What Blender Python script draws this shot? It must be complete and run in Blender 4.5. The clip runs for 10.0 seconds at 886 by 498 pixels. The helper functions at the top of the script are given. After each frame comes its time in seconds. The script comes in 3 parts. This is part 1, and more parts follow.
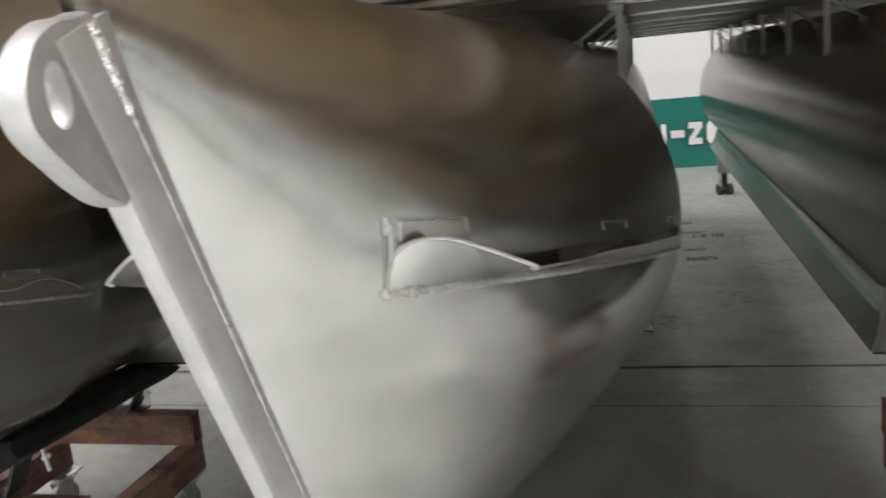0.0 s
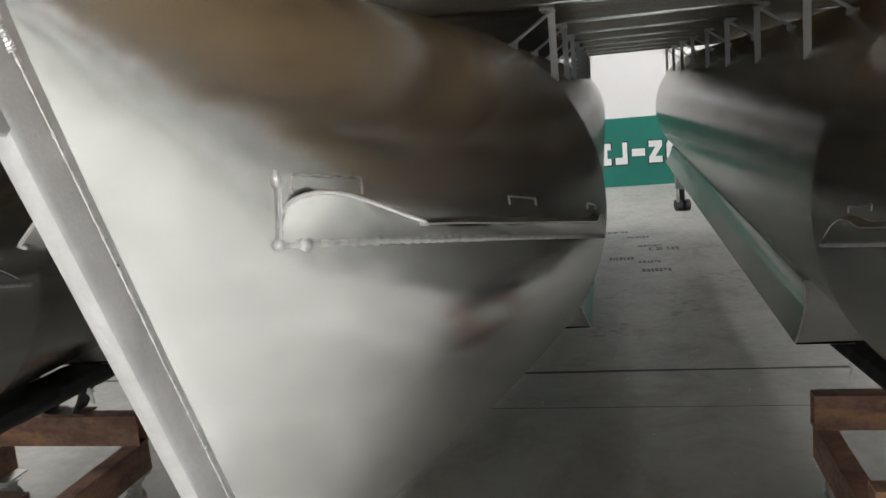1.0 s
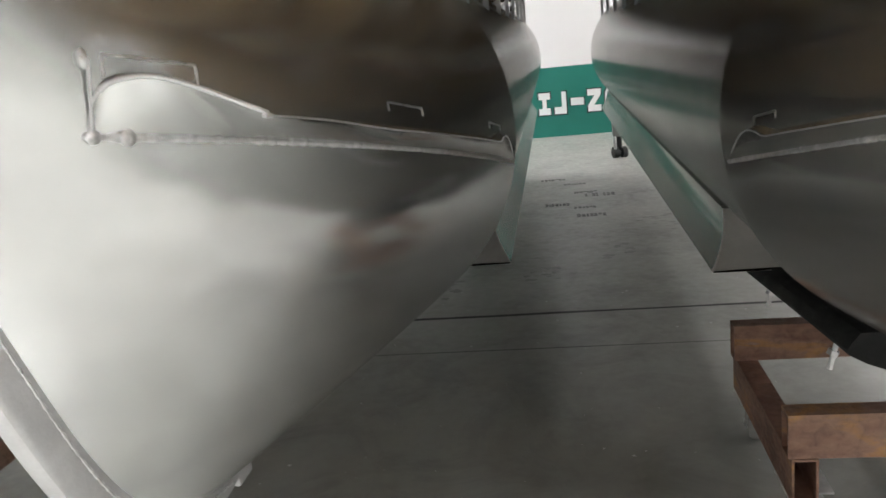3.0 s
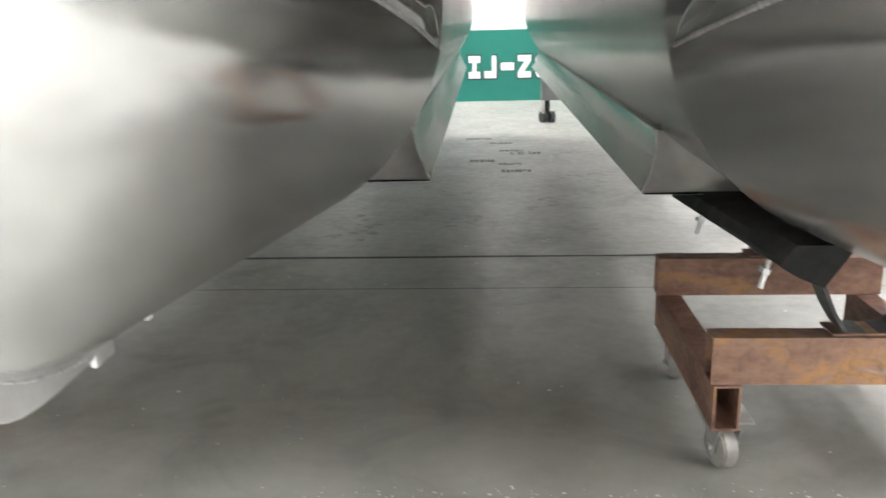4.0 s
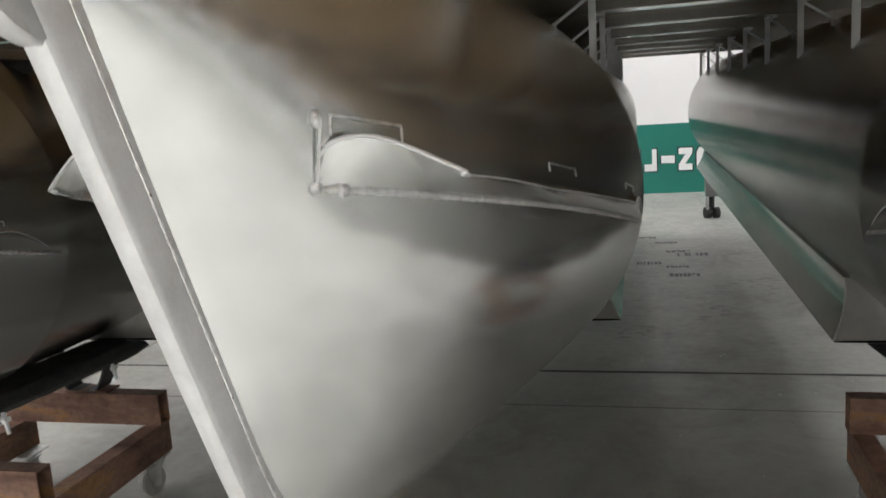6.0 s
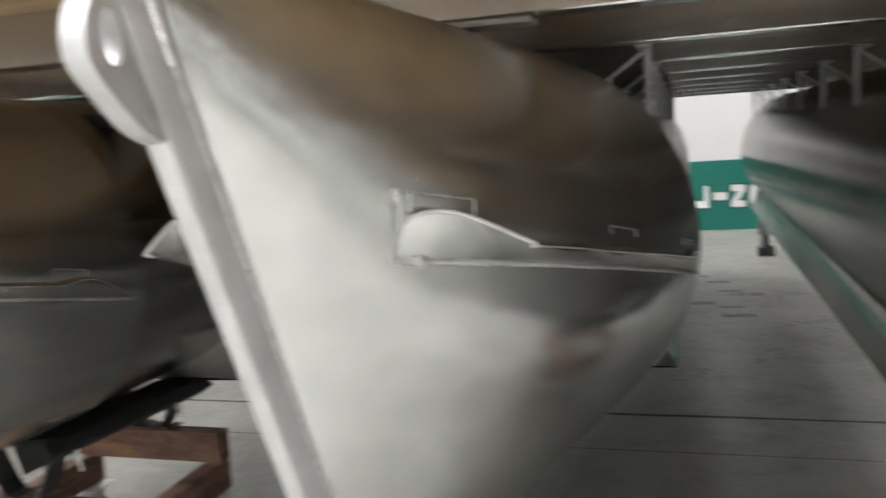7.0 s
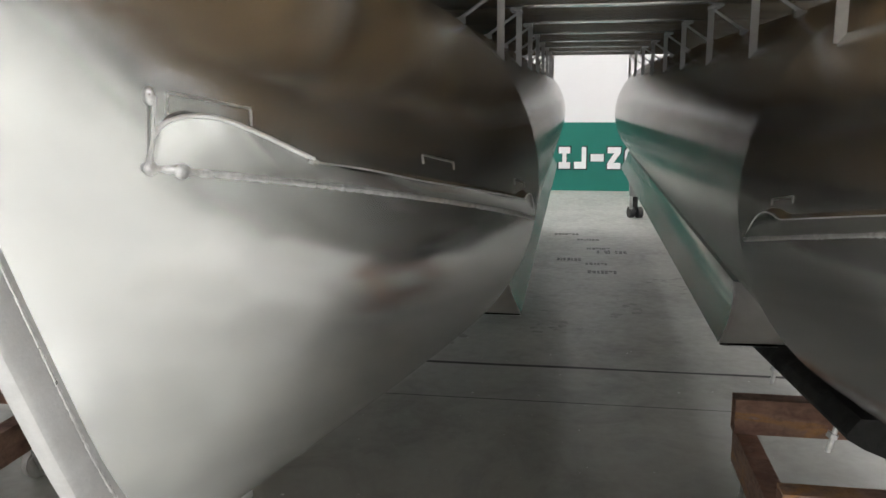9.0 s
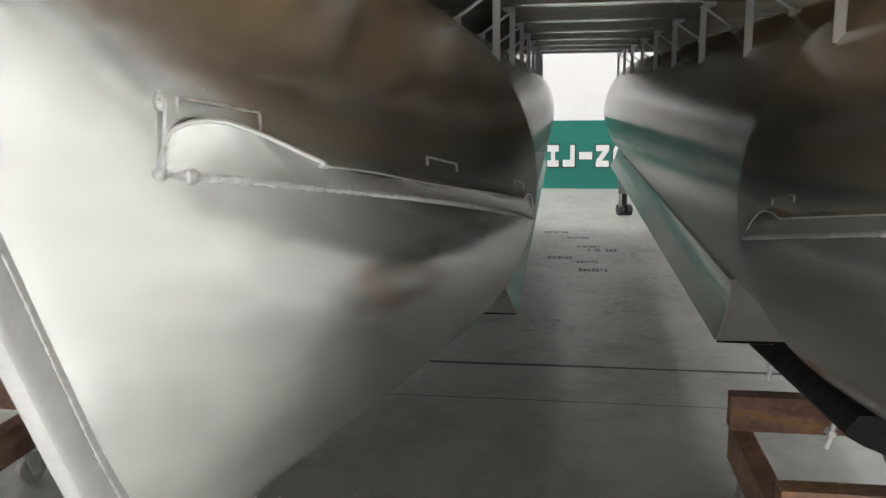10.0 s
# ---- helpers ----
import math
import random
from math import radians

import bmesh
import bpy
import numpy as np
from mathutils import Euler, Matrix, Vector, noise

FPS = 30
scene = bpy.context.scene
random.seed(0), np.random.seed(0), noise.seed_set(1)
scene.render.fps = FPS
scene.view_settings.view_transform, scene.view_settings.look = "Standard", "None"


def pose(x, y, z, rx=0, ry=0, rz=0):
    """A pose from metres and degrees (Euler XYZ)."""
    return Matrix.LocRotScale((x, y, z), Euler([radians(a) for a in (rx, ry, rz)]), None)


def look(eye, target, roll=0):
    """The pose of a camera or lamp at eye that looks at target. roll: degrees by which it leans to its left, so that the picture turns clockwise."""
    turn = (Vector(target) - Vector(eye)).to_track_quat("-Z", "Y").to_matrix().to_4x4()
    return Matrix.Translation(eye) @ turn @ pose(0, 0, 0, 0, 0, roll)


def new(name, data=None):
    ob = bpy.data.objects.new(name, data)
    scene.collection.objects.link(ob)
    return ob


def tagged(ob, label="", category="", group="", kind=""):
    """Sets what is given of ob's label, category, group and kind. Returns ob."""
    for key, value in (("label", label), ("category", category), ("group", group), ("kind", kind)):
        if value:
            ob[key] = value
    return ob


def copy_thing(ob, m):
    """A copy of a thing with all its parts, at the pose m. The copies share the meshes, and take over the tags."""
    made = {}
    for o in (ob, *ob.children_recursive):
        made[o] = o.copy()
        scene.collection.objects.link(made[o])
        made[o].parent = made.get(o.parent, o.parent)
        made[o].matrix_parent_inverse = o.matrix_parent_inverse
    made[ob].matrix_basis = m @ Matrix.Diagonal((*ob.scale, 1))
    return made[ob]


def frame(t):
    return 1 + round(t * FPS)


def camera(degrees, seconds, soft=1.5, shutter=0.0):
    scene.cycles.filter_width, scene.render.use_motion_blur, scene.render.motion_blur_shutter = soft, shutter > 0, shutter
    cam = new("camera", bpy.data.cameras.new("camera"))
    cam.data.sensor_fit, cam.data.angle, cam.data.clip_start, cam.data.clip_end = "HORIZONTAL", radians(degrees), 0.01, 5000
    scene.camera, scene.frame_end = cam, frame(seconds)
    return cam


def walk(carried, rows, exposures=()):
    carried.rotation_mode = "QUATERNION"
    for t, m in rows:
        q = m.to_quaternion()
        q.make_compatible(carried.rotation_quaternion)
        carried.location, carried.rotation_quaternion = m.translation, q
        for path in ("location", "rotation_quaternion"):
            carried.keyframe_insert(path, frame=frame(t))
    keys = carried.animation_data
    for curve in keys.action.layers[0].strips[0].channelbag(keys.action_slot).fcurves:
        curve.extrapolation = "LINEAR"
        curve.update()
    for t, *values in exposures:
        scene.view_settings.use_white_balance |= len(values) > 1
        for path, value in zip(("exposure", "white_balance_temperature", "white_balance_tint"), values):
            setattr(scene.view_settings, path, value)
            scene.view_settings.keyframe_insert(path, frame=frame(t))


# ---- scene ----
cam = camera(56.4, 10.0, shutter=0.5)
PATH = [
    (0, (0.319, -0.432, 1.077), (-0.169, 1.463, 0.662), -5.7),
    (0.5, (0.366, -0.46, 1.038), (-0.027, 1.464, 0.659), -9.6),
    (1, (0.393, -0.467, 1.022), (-0.026, 1.453, 0.654), -5.3),
    (1.5, (0.43, -0.452, 1.013), (0.011, 1.468, 0.642), -5.4),
    (2, (0.465, -0.433, 0.995), (0.089, 1.479, 0.544), -7.0),
    (2.2, (0.464, -0.422, 0.978), (0.093, 1.490, 0.524), -7.0),
    (3.3, (0.451, -0.367, 0.919), (0.179, 1.548, 0.412), -5.1),
    (3.5, (0.451, -0.34, 0.881), (0.201, 1.571, 0.348), -4.5),
    (4, (0.446, -0.297, 0.792), (0.328, 1.623, 0.246), -1.5),
    (4.5, (0.444, -0.279, 0.758), (0.447, 1.647, 0.218), -0.6),
    (5, (0.405, -0.309, 0.824), (0.295, 1.623, 0.318), -2.2),
    (5.5, (0.362, -0.394, 0.909), (-0.076, 1.51, 0.483), -3.8),
    (5.7, (0.371, -0.436, 0.941), (-0.108, 1.467, 0.553), -3.9),
    (6.8, (0.366, -0.472, 1.005), (-0.081, 1.455, 0.714), -3.3),
    (7, (0.361, -0.492, 1.012), (-0.22, 1.403, 0.747), -3.8),
    (7.5, (0.344, -0.51, 0.999), (-0.41, 1.327, 0.755), -3.4),
    (8, (0.395, -0.482, 0.995), (-0.211, 1.401, 0.704), -1.8),
    (8.5, (0.419, -0.438, 0.974), (0.043, 1.492, 0.61), -0.6),
    (9, (0.443, -0.425, 0.97), (0.122, 1.512, 0.588), -0.4),
    (9.5, (0.454, -0.425, 0.978), (0.151, 1.514, 0.592), -0.5),
    (10, (0.423, -0.426, 0.974), (0.132, 1.515, 0.588), -0.7),
]
EXPOSURES = [(0.0, 0.12), (1.0, 0.18), (2.0, 0.22), (3.5, 0.6), (4.0, 1.3), (4.5, 1.8), (5.0, 1.35), (5.5, 0.3), (7.0, 0.22), (8.0, 0.2), (9.0, 0.35), (10.0, 0.48)]
walk(cam, [(t, look(eye, target, roll)) for t, eye, target, roll in PATH], EXPOSURES)

# ---- light ----
world = bpy.data.worlds.new("world")
world.use_nodes = True
world.node_tree.nodes["Background"].inputs[0].default_value = (0.75, 0.85, 1.0, 1)
world.node_tree.nodes["Background"].inputs[1].default_value = 0.05
scene.world = world
FRONT_FILL_WATTS = 260.0
# unseen fill lamps, added to brighten the open floor ahead of the boat
FRONT_FILLS = [(1.9, -2.5), (-1.9, -2.5), (1.9, -6.0), (-1.9, -6.0)]
for bx, by in FRONT_FILLS:
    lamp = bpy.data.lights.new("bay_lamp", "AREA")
    lamp.shape, lamp.size, lamp.size_y, lamp.energy, lamp.spread = "RECTANGLE", 0.5, 1.8, FRONT_FILL_WATTS, radians(100)
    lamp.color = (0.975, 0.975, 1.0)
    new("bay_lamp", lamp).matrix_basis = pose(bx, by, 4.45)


# ---- materials ----
def material(name, colour, rough=0.5, metal=0.0):
    m = bpy.data.materials.new(name)
    m.use_nodes = True
    b = m.node_tree.nodes["Principled BSDF"]
    b.inputs["Base Color"].default_value = (*colour, 1)
    b.inputs["Roughness"].default_value = rough
    b.inputs["Metallic"].default_value = metal
    return m


def node(m, kind, **values):
    n = m.node_tree.nodes.new(kind)
    for k, v in values.items():
        n.inputs[k.replace("_", " ")].default_value = v
    return n


def wire(m, a, out, b, into):
    m.node_tree.links.new(a.outputs[out], b.inputs[into])


def place_of(m, scale=(1, 1, 1), object_space=True):
    c = node(m, "ShaderNodeTexCoord")
    p = node(m, "ShaderNodeMapping", Scale=scale)
    wire(m, c, "Object" if object_space else "Generated", p, "Vector")
    return p


def ramp(m, stops):
    r = node(m, "ShaderNodeValToRGB")
    e = r.color_ramp.elements
    while len(e) < len(stops):
        e.new(0.5)
    for s, (at, c) in zip(e, stops):
        s.position, s.color = at, (*c, 1) if len(c) == 3 else c
    return r


def noise_of(m, scale, detail=4.0, rough=0.55, stretch=(1, 1, 1), distortion=0.0):
    n = node(m, "ShaderNodeTexNoise", Scale=scale, Detail=detail, Roughness=rough, Distortion=distortion)
    wire(m, place_of(m, stretch), "Vector", n, "Vector")
    return n


def grey(v):
    return (v, v, v)


def surface(name, stops, scale, rough=(0.4, 0.6), metal=0.0, bump=0.1, bump_scale=60.0, stretch=(1, 1, 1), fine=(1, 1, 1), depth=0.002, wave=0.0, wave_scale=2.0, mottle=0.0, mottle_scale=9.0):
    """Colour from a large noise, roughness and relief from a fine one."""
    m = material(name, grey(0.5), 0.5, metal)
    b = m.node_tree.nodes["Principled BSDF"]
    big = noise_of(m, scale, 6.0, 0.6, stretch, 0.4)
    r = ramp(m, stops)
    wire(m, big, "Fac", r, "Fac")
    if mottle:
        mid = noise_of(m, mottle_scale, 7.0, 0.65, (1, 1, 1), 0.8)
        mr = ramp(m, [(0.32, grey(1 - mottle)), (0.5, grey(1.0)), (0.72, grey(1 + 0.5 * mottle))])
        wire(m, mid, "Fac", mr, "Fac")
        mix = m.node_tree.nodes.new("ShaderNodeMix")
        mix.data_type, mix.blend_type = "RGBA", "MULTIPLY"
        mix.inputs[0].default_value = 1.0
        m.node_tree.links.new(r.outputs["Color"], mix.inputs[6])
        m.node_tree.links.new(mr.outputs["Color"], mix.inputs[7])
        m.node_tree.links.new(mix.outputs[2], b.inputs["Base Color"])
    else:
        wire(m, r, "Color", b, "Base Color")
    small = noise_of(m, bump_scale, 5.0, 0.6, fine)
    rr = node(m, "ShaderNodeMapRange")
    rr.inputs["From Min"].default_value, rr.inputs["From Max"].default_value = 0.3, 0.7
    rr.inputs["To Min"].default_value, rr.inputs["To Max"].default_value = rough
    wire(m, small, "Fac", rr, "Value")
    wire(m, rr, "Result", b, "Roughness")
    bp = node(m, "ShaderNodeBump", Strength=bump, Distance=depth)
    wire(m, small, "Fac", bp, "Height")
    if wave:
        w = noise_of(m, wave_scale, 2.0, 0.5, stretch)
        bw = node(m, "ShaderNodeBump", Strength=wave, Distance=0.02)
        wire(m, w, "Fac", bw, "Height")
        wire(m, bw, "Normal", bp, "Normal")
    wire(m, bp, "Normal", b, "Normal")
    return m


# lengthwise bands in the nose colour stand in for streaked reflections
ALU_NOSE = surface("brushed_aluminium", [(0.3, (0.485, 0.49, 0.485)), (0.5, (0.57, 0.575, 0.565)), (0.7, (0.66, 0.66, 0.645))], 4.5, (0.155, 0.225), 0.95, 0.012, 14.0, (1, 0.14, 1), (1, 0.25, 1), 0.001, 0.58, 6.0)
ALU_TUBE = surface("mill_aluminium", [(0.3, (0.42, 0.405, 0.38)), (0.7, (0.52, 0.505, 0.48))], 3.0, (0.17, 0.262), 1.0, 0.003, 9.0, (1, 1, 1), (0.35, 6, 0.35), 0.001, 0.08, 3.0)


def brushed(m, amount, edge):
    """Brush marks round the hull's long axis, with a duller sheen at the edges of view."""
    b = m.node_tree.nodes["Principled BSDF"]
    b.inputs["Anisotropic"].default_value = amount
    b.inputs["Anisotropic Rotation"].default_value = 0.25
    b.inputs["Specular Tint"].default_value = (edge, edge, edge, 1)
    t = node(m, "ShaderNodeTangent")
    t.direction_type, t.axis = "RADIAL", "Y"
    wire(m, t, "Tangent", b, "Tangent")


brushed(ALU_NOSE, 0.6, 1.0)
brushed(ALU_TUBE, 0.7, 0.88)
ALU_PLATE = surface("sanded_aluminium", [(0.3, grey(0.50)), (0.7, grey(0.62))], 20.0, (0.45, 0.60), 0.9, 0.25, 300.0, depth=0.001)
ALU_DULL = surface("dull_aluminium", [(0.3, grey(0.36)), (0.7, grey(0.46))], 14.0, (0.34, 0.44), 1.0, 0.08, 90.0)
ALU_CAP = surface("cap_aluminium", [(0.3, grey(0.50)), (0.7, grey(0.62))], 14.0, (0.30, 0.38), 1.0, 0.05, 60.0)
ALU_BEAM = surface("extruded_aluminium", [(0.3, (0.52, 0.51, 0.495)), (0.7, (0.66, 0.65, 0.63))], 2.0, (0.16, 0.26), 1.0, 0.05, 60.0, (0.4, 1, 1), (0.05, 1, 1), 0.001, 0.05, 2.0)
WELD = surface("weld_bead", [(0.3, grey(0.5)), (0.7, grey(0.88))], 90.0, (0.25, 0.5), 1.0, 0.8, 220.0, depth=0.003)
FLOOR = surface("concrete", [(0.25, (0.20, 0.20, 0.182)), (0.5, (0.285, 0.285, 0.262)), (0.75, (0.36, 0.36, 0.335))], 1.1, (0.30, 0.55), 0.0, 0.03, 25.0, depth=0.003, mottle=0.25, mottle_scale=3.0)
WHITE = surface("white_paint", [(0.3, grey(0.76)), (0.7, grey(0.82))], 0.8, (0.5, 0.65), 0.0, 0.06, 80.0)
GREEN = surface("green_paint", [(0.3, (0.012, 0.16, 0.125)), (0.7, (0.018, 0.20, 0.155))], 1.2, (0.35, 0.5), 0.0, 0.06, 80.0)
LETTER = material("letter_white", grey(0.8), 0.5)
OUTLINE = material("letter_outline", (0.02, 0.03, 0.03), 0.5)
PLY = surface("plywood", [(0.3, (0.32, 0.21, 0.11)), (0.55, (0.43, 0.30, 0.17)), (0.75, (0.50, 0.37, 0.23))], 3.0, (0.5, 0.7), 0.0, 0.15, 50.0, (1, 8, 1), (2, 12, 1))
RUST = surface("rusted_steel", [(0.32, (0.12, 0.062, 0.045)), (0.44, (0.22, 0.122, 0.088)), (0.53, (0.28, 0.168, 0.122)), (0.60, (0.38, 0.200, 0.08)), (0.64, (0.28, 0.175, 0.128)), (0.74, (0.42, 0.34, 0.29))], 9.0, (0.45, 0.75), 0.2, 0.35, 140.0, (0.45, 0.45, 1.4), (0.4, 0.4, 1), depth=0.002, mottle=0.3, mottle_scale=40.0)
DARK_STEEL = surface("dark_steel", [(0.3, grey(0.03)), (0.7, grey(0.08))], 15.0, (0.4, 0.6), 0.4, 0.2, 120.0)
CARPET = surface("black_carpet", [(0.3, grey(0.006)), (0.7, grey(0.016))], 60.0, (0.9, 1.0), 0.0, 1.0, 400.0, depth=0.006)
ZINC = surface("zinc_plate", [(0.3, grey(0.45)), (0.7, grey(0.65))], 30.0, (0.3, 0.5), 0.9, 0.2, 150.0)
WHEEL = surface("grey_wheel", [(0.3, (0.30, 0.29, 0.27)), (0.7, (0.42, 0.41, 0.38))], 30.0, (0.5, 0.7), 0.0, 0.2, 120.0)
BLACK = surface("black_rubber", [(0.3, grey(0.012)), (0.7, grey(0.03))], 20.0, (0.4, 0.6), 0.0, 0.1, 120.0)
STAND_GREY = surface("grey_enamel", [(0.3, grey(0.16)), (0.7, grey(0.22))], 8.0, (0.4, 0.55), 0.0, 0.08, 90.0)
INK = surface("faded_ink", [(0.42, grey(0.05)), (0.62, grey(0.15))], 60.0, (0.5, 0.7), 0.0, 0.0, 90.0)
SEAM = surface("joint_dirt", [(0.3, grey(0.03)), (0.7, grey(0.09))], 8.0, (0.7, 0.9), 0.0, 0.3, 120.0)
# brown put into the unseen ceiling to tint what the noses mirror
CEILING = surface("tinted_ceiling", [(0.3, (0.26, 0.18, 0.11)), (0.7, (0.36, 0.26, 0.16))], 1.5, (0.6, 0.8), 0.0, 0.1, 40.0)
FLECK = surface("fleck", [(0.3, grey(0.45)), (0.7, grey(0.75))], 30.0, (0.6, 0.8))
STAIN = surface("worn_concrete", [(0.35, (0.13, 0.13, 0.12)), (0.6, (0.22, 0.22, 0.20))], 14.0, (0.3, 0.5), mottle=0.3, mottle_scale=60.0)


def diffuser(name, strength):
    m = material(name, grey(0.9), 0.4)
    m.node_tree.nodes["Principled BSDF"].inputs["Emission Color"].default_value = (0.975, 0.975, 1.0, 1)
    m.node_tree.nodes["Principled BSDF"].inputs["Emission Strength"].default_value = strength
    return m


LAMP, LAMP_FILL = diffuser("lamp_diffuser", 24.0), diffuser("fill_lamp_diffuser", 48.0)


# ---- mesh helpers ----
def box(bm, x0, x1, y0, y1, z0, z1, bevel=0.0):
    r = bmesh.ops.create_cube(bm, size=1, matrix=Matrix.Translation(((x0 + x1) / 2, (y0 + y1) / 2, (z0 + z1) / 2)) @ Matrix.Diagonal((x1 - x0, y1 - y0, z1 - z0, 1)))
    if bevel:
        es = {e for v in r["verts"] for e in v.link_edges}
        bmesh.ops.bevel(bm, geom=list(es), offset=bevel, segments=2, affect="EDGES", profile=0.5)
    return bm


def rod(bm, a, b, r, segs=12):
    a, b = Vector(a), Vector(b)
    d = b - a
    m = Matrix.Translation((a + b) / 2) @ d.to_track_quat("Z", "Y").to_matrix().to_4x4()
    bmesh.ops.create_cone(bm, cap_ends=True, segments=segs, radius1=r, radius2=r, depth=d.length, matrix=m)
    return bm


def grid(bm, rows, closed=False):
    """Faces between rows of points."""
    vs = [[bm.verts.new(p) for p in row] for row in rows]
    for a, b in zip(vs, vs[1:]):
        n = len(a)
        for i in range(n if closed else n - 1):
            j = (i + 1) % n
            try:
                bm.faces.new((a[i], a[j], b[j], b[i]))
            except ValueError:
                pass
    return vs


def bead(bm, points, r, wobble=0.35, segs=7):
    """A weld bead: a lumpy tube along points."""
    rows = []
    for i, p in enumerate(points):
        p = Vector(p)
        d = (Vector(points[min(i + 1, len(points) - 1)]) - Vector(points[max(i - 1, 0)])).normalized()
        u = d.orthogonal().normalized()
        v = d.cross(u)
        k = r * (1 + wobble * (noise.noise(p * 140.0) + 0.7 * math.sin(i * 2.1)))
        rows.append([p + (u * math.cos(a) + v * math.sin(a)) * k for a in [2 * math.pi * j / segs for j in range(segs)]])
    vs = grid(bm, rows, True)
    bm.faces.new(vs[0])
    bm.faces.new(list(reversed(vs[-1])))
    return bm


def part(name, bm, mat, parent=None, label="", smooth=True, angle=35.0):
    bmesh.ops.recalc_face_normals(bm, faces=bm.faces)
    me = bpy.data.meshes.new(name)
    bm.to_mesh(me)
    bm.free()
    me.materials.append(mat)
    if smooth:
        me.shade_smooth()
        me.set_sharp_from_angle(angle=radians(angle))
    ob = new(name, me)
    ob.parent = parent
    if label:
        tagged(ob, label)
    return ob


def structure(name, bm, mat, label, category):
    return tagged(part(name, bm, mat, None, label, smooth=False), "", category, "", "structure")


# ---- the hall ----
X0, X1, Y0, Y1, H = -12.0, 12.0, -20.0, 7.55, 4.6
JOINT_A, JOINT_B = 2.385, 2.05
floor = structure("floor", box(bmesh.new(), X0, X1, Y0, Y1, -0.2, 0.0), FLOOR, "grey worn concrete hall floor with saw joints", "floor")
structure("ceiling", box(bmesh.new(), X0, X1, Y0, Y1, H, H + 0.2), CEILING, "hall ceiling out of view, tinted brown for the reflections", "ceiling")
BAND = 0.645
walls = {}
for name, (a, b, c, d) in {"wall_north": (X0 - 0.2, X1 + 0.2, Y1, Y1 + 0.2), "wall_south": (X0 - 0.2, X1 + 0.2, Y0 - 0.2, Y0), "wall_west": (X0 - 0.2, X0, Y0, Y1), "wall_east": (X1, X1 + 0.2, Y0, Y1)}.items():
    walls[name] = structure(name, box(bmesh.new(), a, b, c, d, -0.2, H + 0.2), WHITE, "white painted hall wall with green lower band", "wall")
T = 0.004
# bands on the three unseen walls are added for a dark line in reflections
for name, b in {"wall_north": (X0, X1, Y1 - T, Y1 - 0.0005), "wall_south": (X0, X1, Y0 + 0.0005, Y0 + T), "wall_west": (X0 + 0.0005, X0 + T, Y0 + T, Y1 - T), "wall_east": (X1 - T, X1 - 0.0005, Y0 + T, Y1 - T)}.items():
    part("painted_band", box(bmesh.new(), *b, 0.0, BAND), GREEN, walls[name], "green painted lower band", smooth=False)


def polygon_letter(bm, outlines, x, z, w, h, y, thick):
    for pts in outlines:
        a = [bm.verts.new((x + px * w, y, z + pz * h)) for px, pz in pts]
        f = bm.faces.new(a)
        r = bmesh.ops.extrude_face_region(bm, geom=[f])
        for v in r["geom"]:
            if isinstance(v, bmesh.types.BMVert):
                v.co.y -= thick


GLYPH_I = [[(0, 0), (1, 0), (1, .3), (.68, .3), (.68, .7), (1, .7), (1, 1), (0, 1), (0, .7), (.32, .7), (.32, .3), (0, .3)]]
GLYPH_J = [[(0, 0), (1, 0), (1, 1), (.62, 1), (.62, .32), (0, .32)]]
GLYPH_DASH = [[(0, .34), (1, .34), (1, .68), (0, .68)]]
GLYPH_Z = [[(0, 0), (1, 0), (1, .28), (.48, .28), (1, .74), (1, 1), (0, 1), (0, .72), (.5, .72), (0, .26)]]
GLYPH_O = [[(.2, 0), (.8, 0), (1, .2), (1, .8), (.8, 1), (.2, 1), (0, .8), (0, .2)]]
for glyph, x, w in ((GLYPH_I, 0.246, 0.108), (GLYPH_J, 0.392, 0.112), (GLYPH_DASH, 0.545, 0.122), (GLYPH_Z, 0.702, 0.122), (GLYPH_O, 0.862, 0.115)):
    zb, hh = 0.210, 0.205
    bm = bmesh.new()
    c = 0.012
    polygon_letter(bm, [[(px * (1 + 2 * c / w) - c / w, pz * (1 + 2 * c / hh) - c / hh) for px, pz in g] for g in glyph], x, zb, w, hh, Y1 - 0.005, 0.002)
    o = part("letter_outline", bm, OUTLINE, walls["wall_north"], "dark outline of a painted letter", smooth=False)
    bm = bmesh.new()
    polygon_letter(bm, glyph, x, zb, w, hh, Y1 - 0.008, 0.002)
    part("letter", bm, LETTER, walls["wall_north"], "white painted block letter", smooth=False)

# saw joints in the floor: shallow dark strips
for yj, wj in ((JOINT_A, 0.020), (JOINT_B, 0.005)):
    bm = bmesh.new()
    n = 120
    rows = [[(X0 + (X1 - X0) * i / n, yj + s * wj * (0.5 + 0.25 * noise.noise((i * 0.7, s, yj))), 0.0015) for i in range(n + 1)] for s in (-1, 1)]
    grid(bm, rows)
    part("floor_joint", bm, SEAM, floor, "dark dirty saw joint", smooth=False)
bm = bmesh.new()
grid(bm, [[(s * 0.003 - 1.75, Y0 + 0.1 * i, 0.0015) for i in range(255)] for s in (-1, 1)])
part("floor_joint", bm, SEAM, floor, "dark dirty saw joint", smooth=False)

# ceiling lights
LIGHTS = [(-2.8, 5.4), (2.8, 5.4), (0.3, 6.5), (-5.8, -5.0), (-5.8, -1.8), (-5.8, 1.4), (5.8, -5.0), (5.8, -1.8), (5.8, 1.4)]
# outer lamps nobody sees, added as fill for the shade under the boat
FILL_LIGHTS = [(9.6, -3.4), (9.6, 0.2), (9.6, 3.8), (-9.6, -3.4), (-9.6, 0.2), (-9.6, 3.8), (2.4, -10.5), (-2.4, -10.5)]


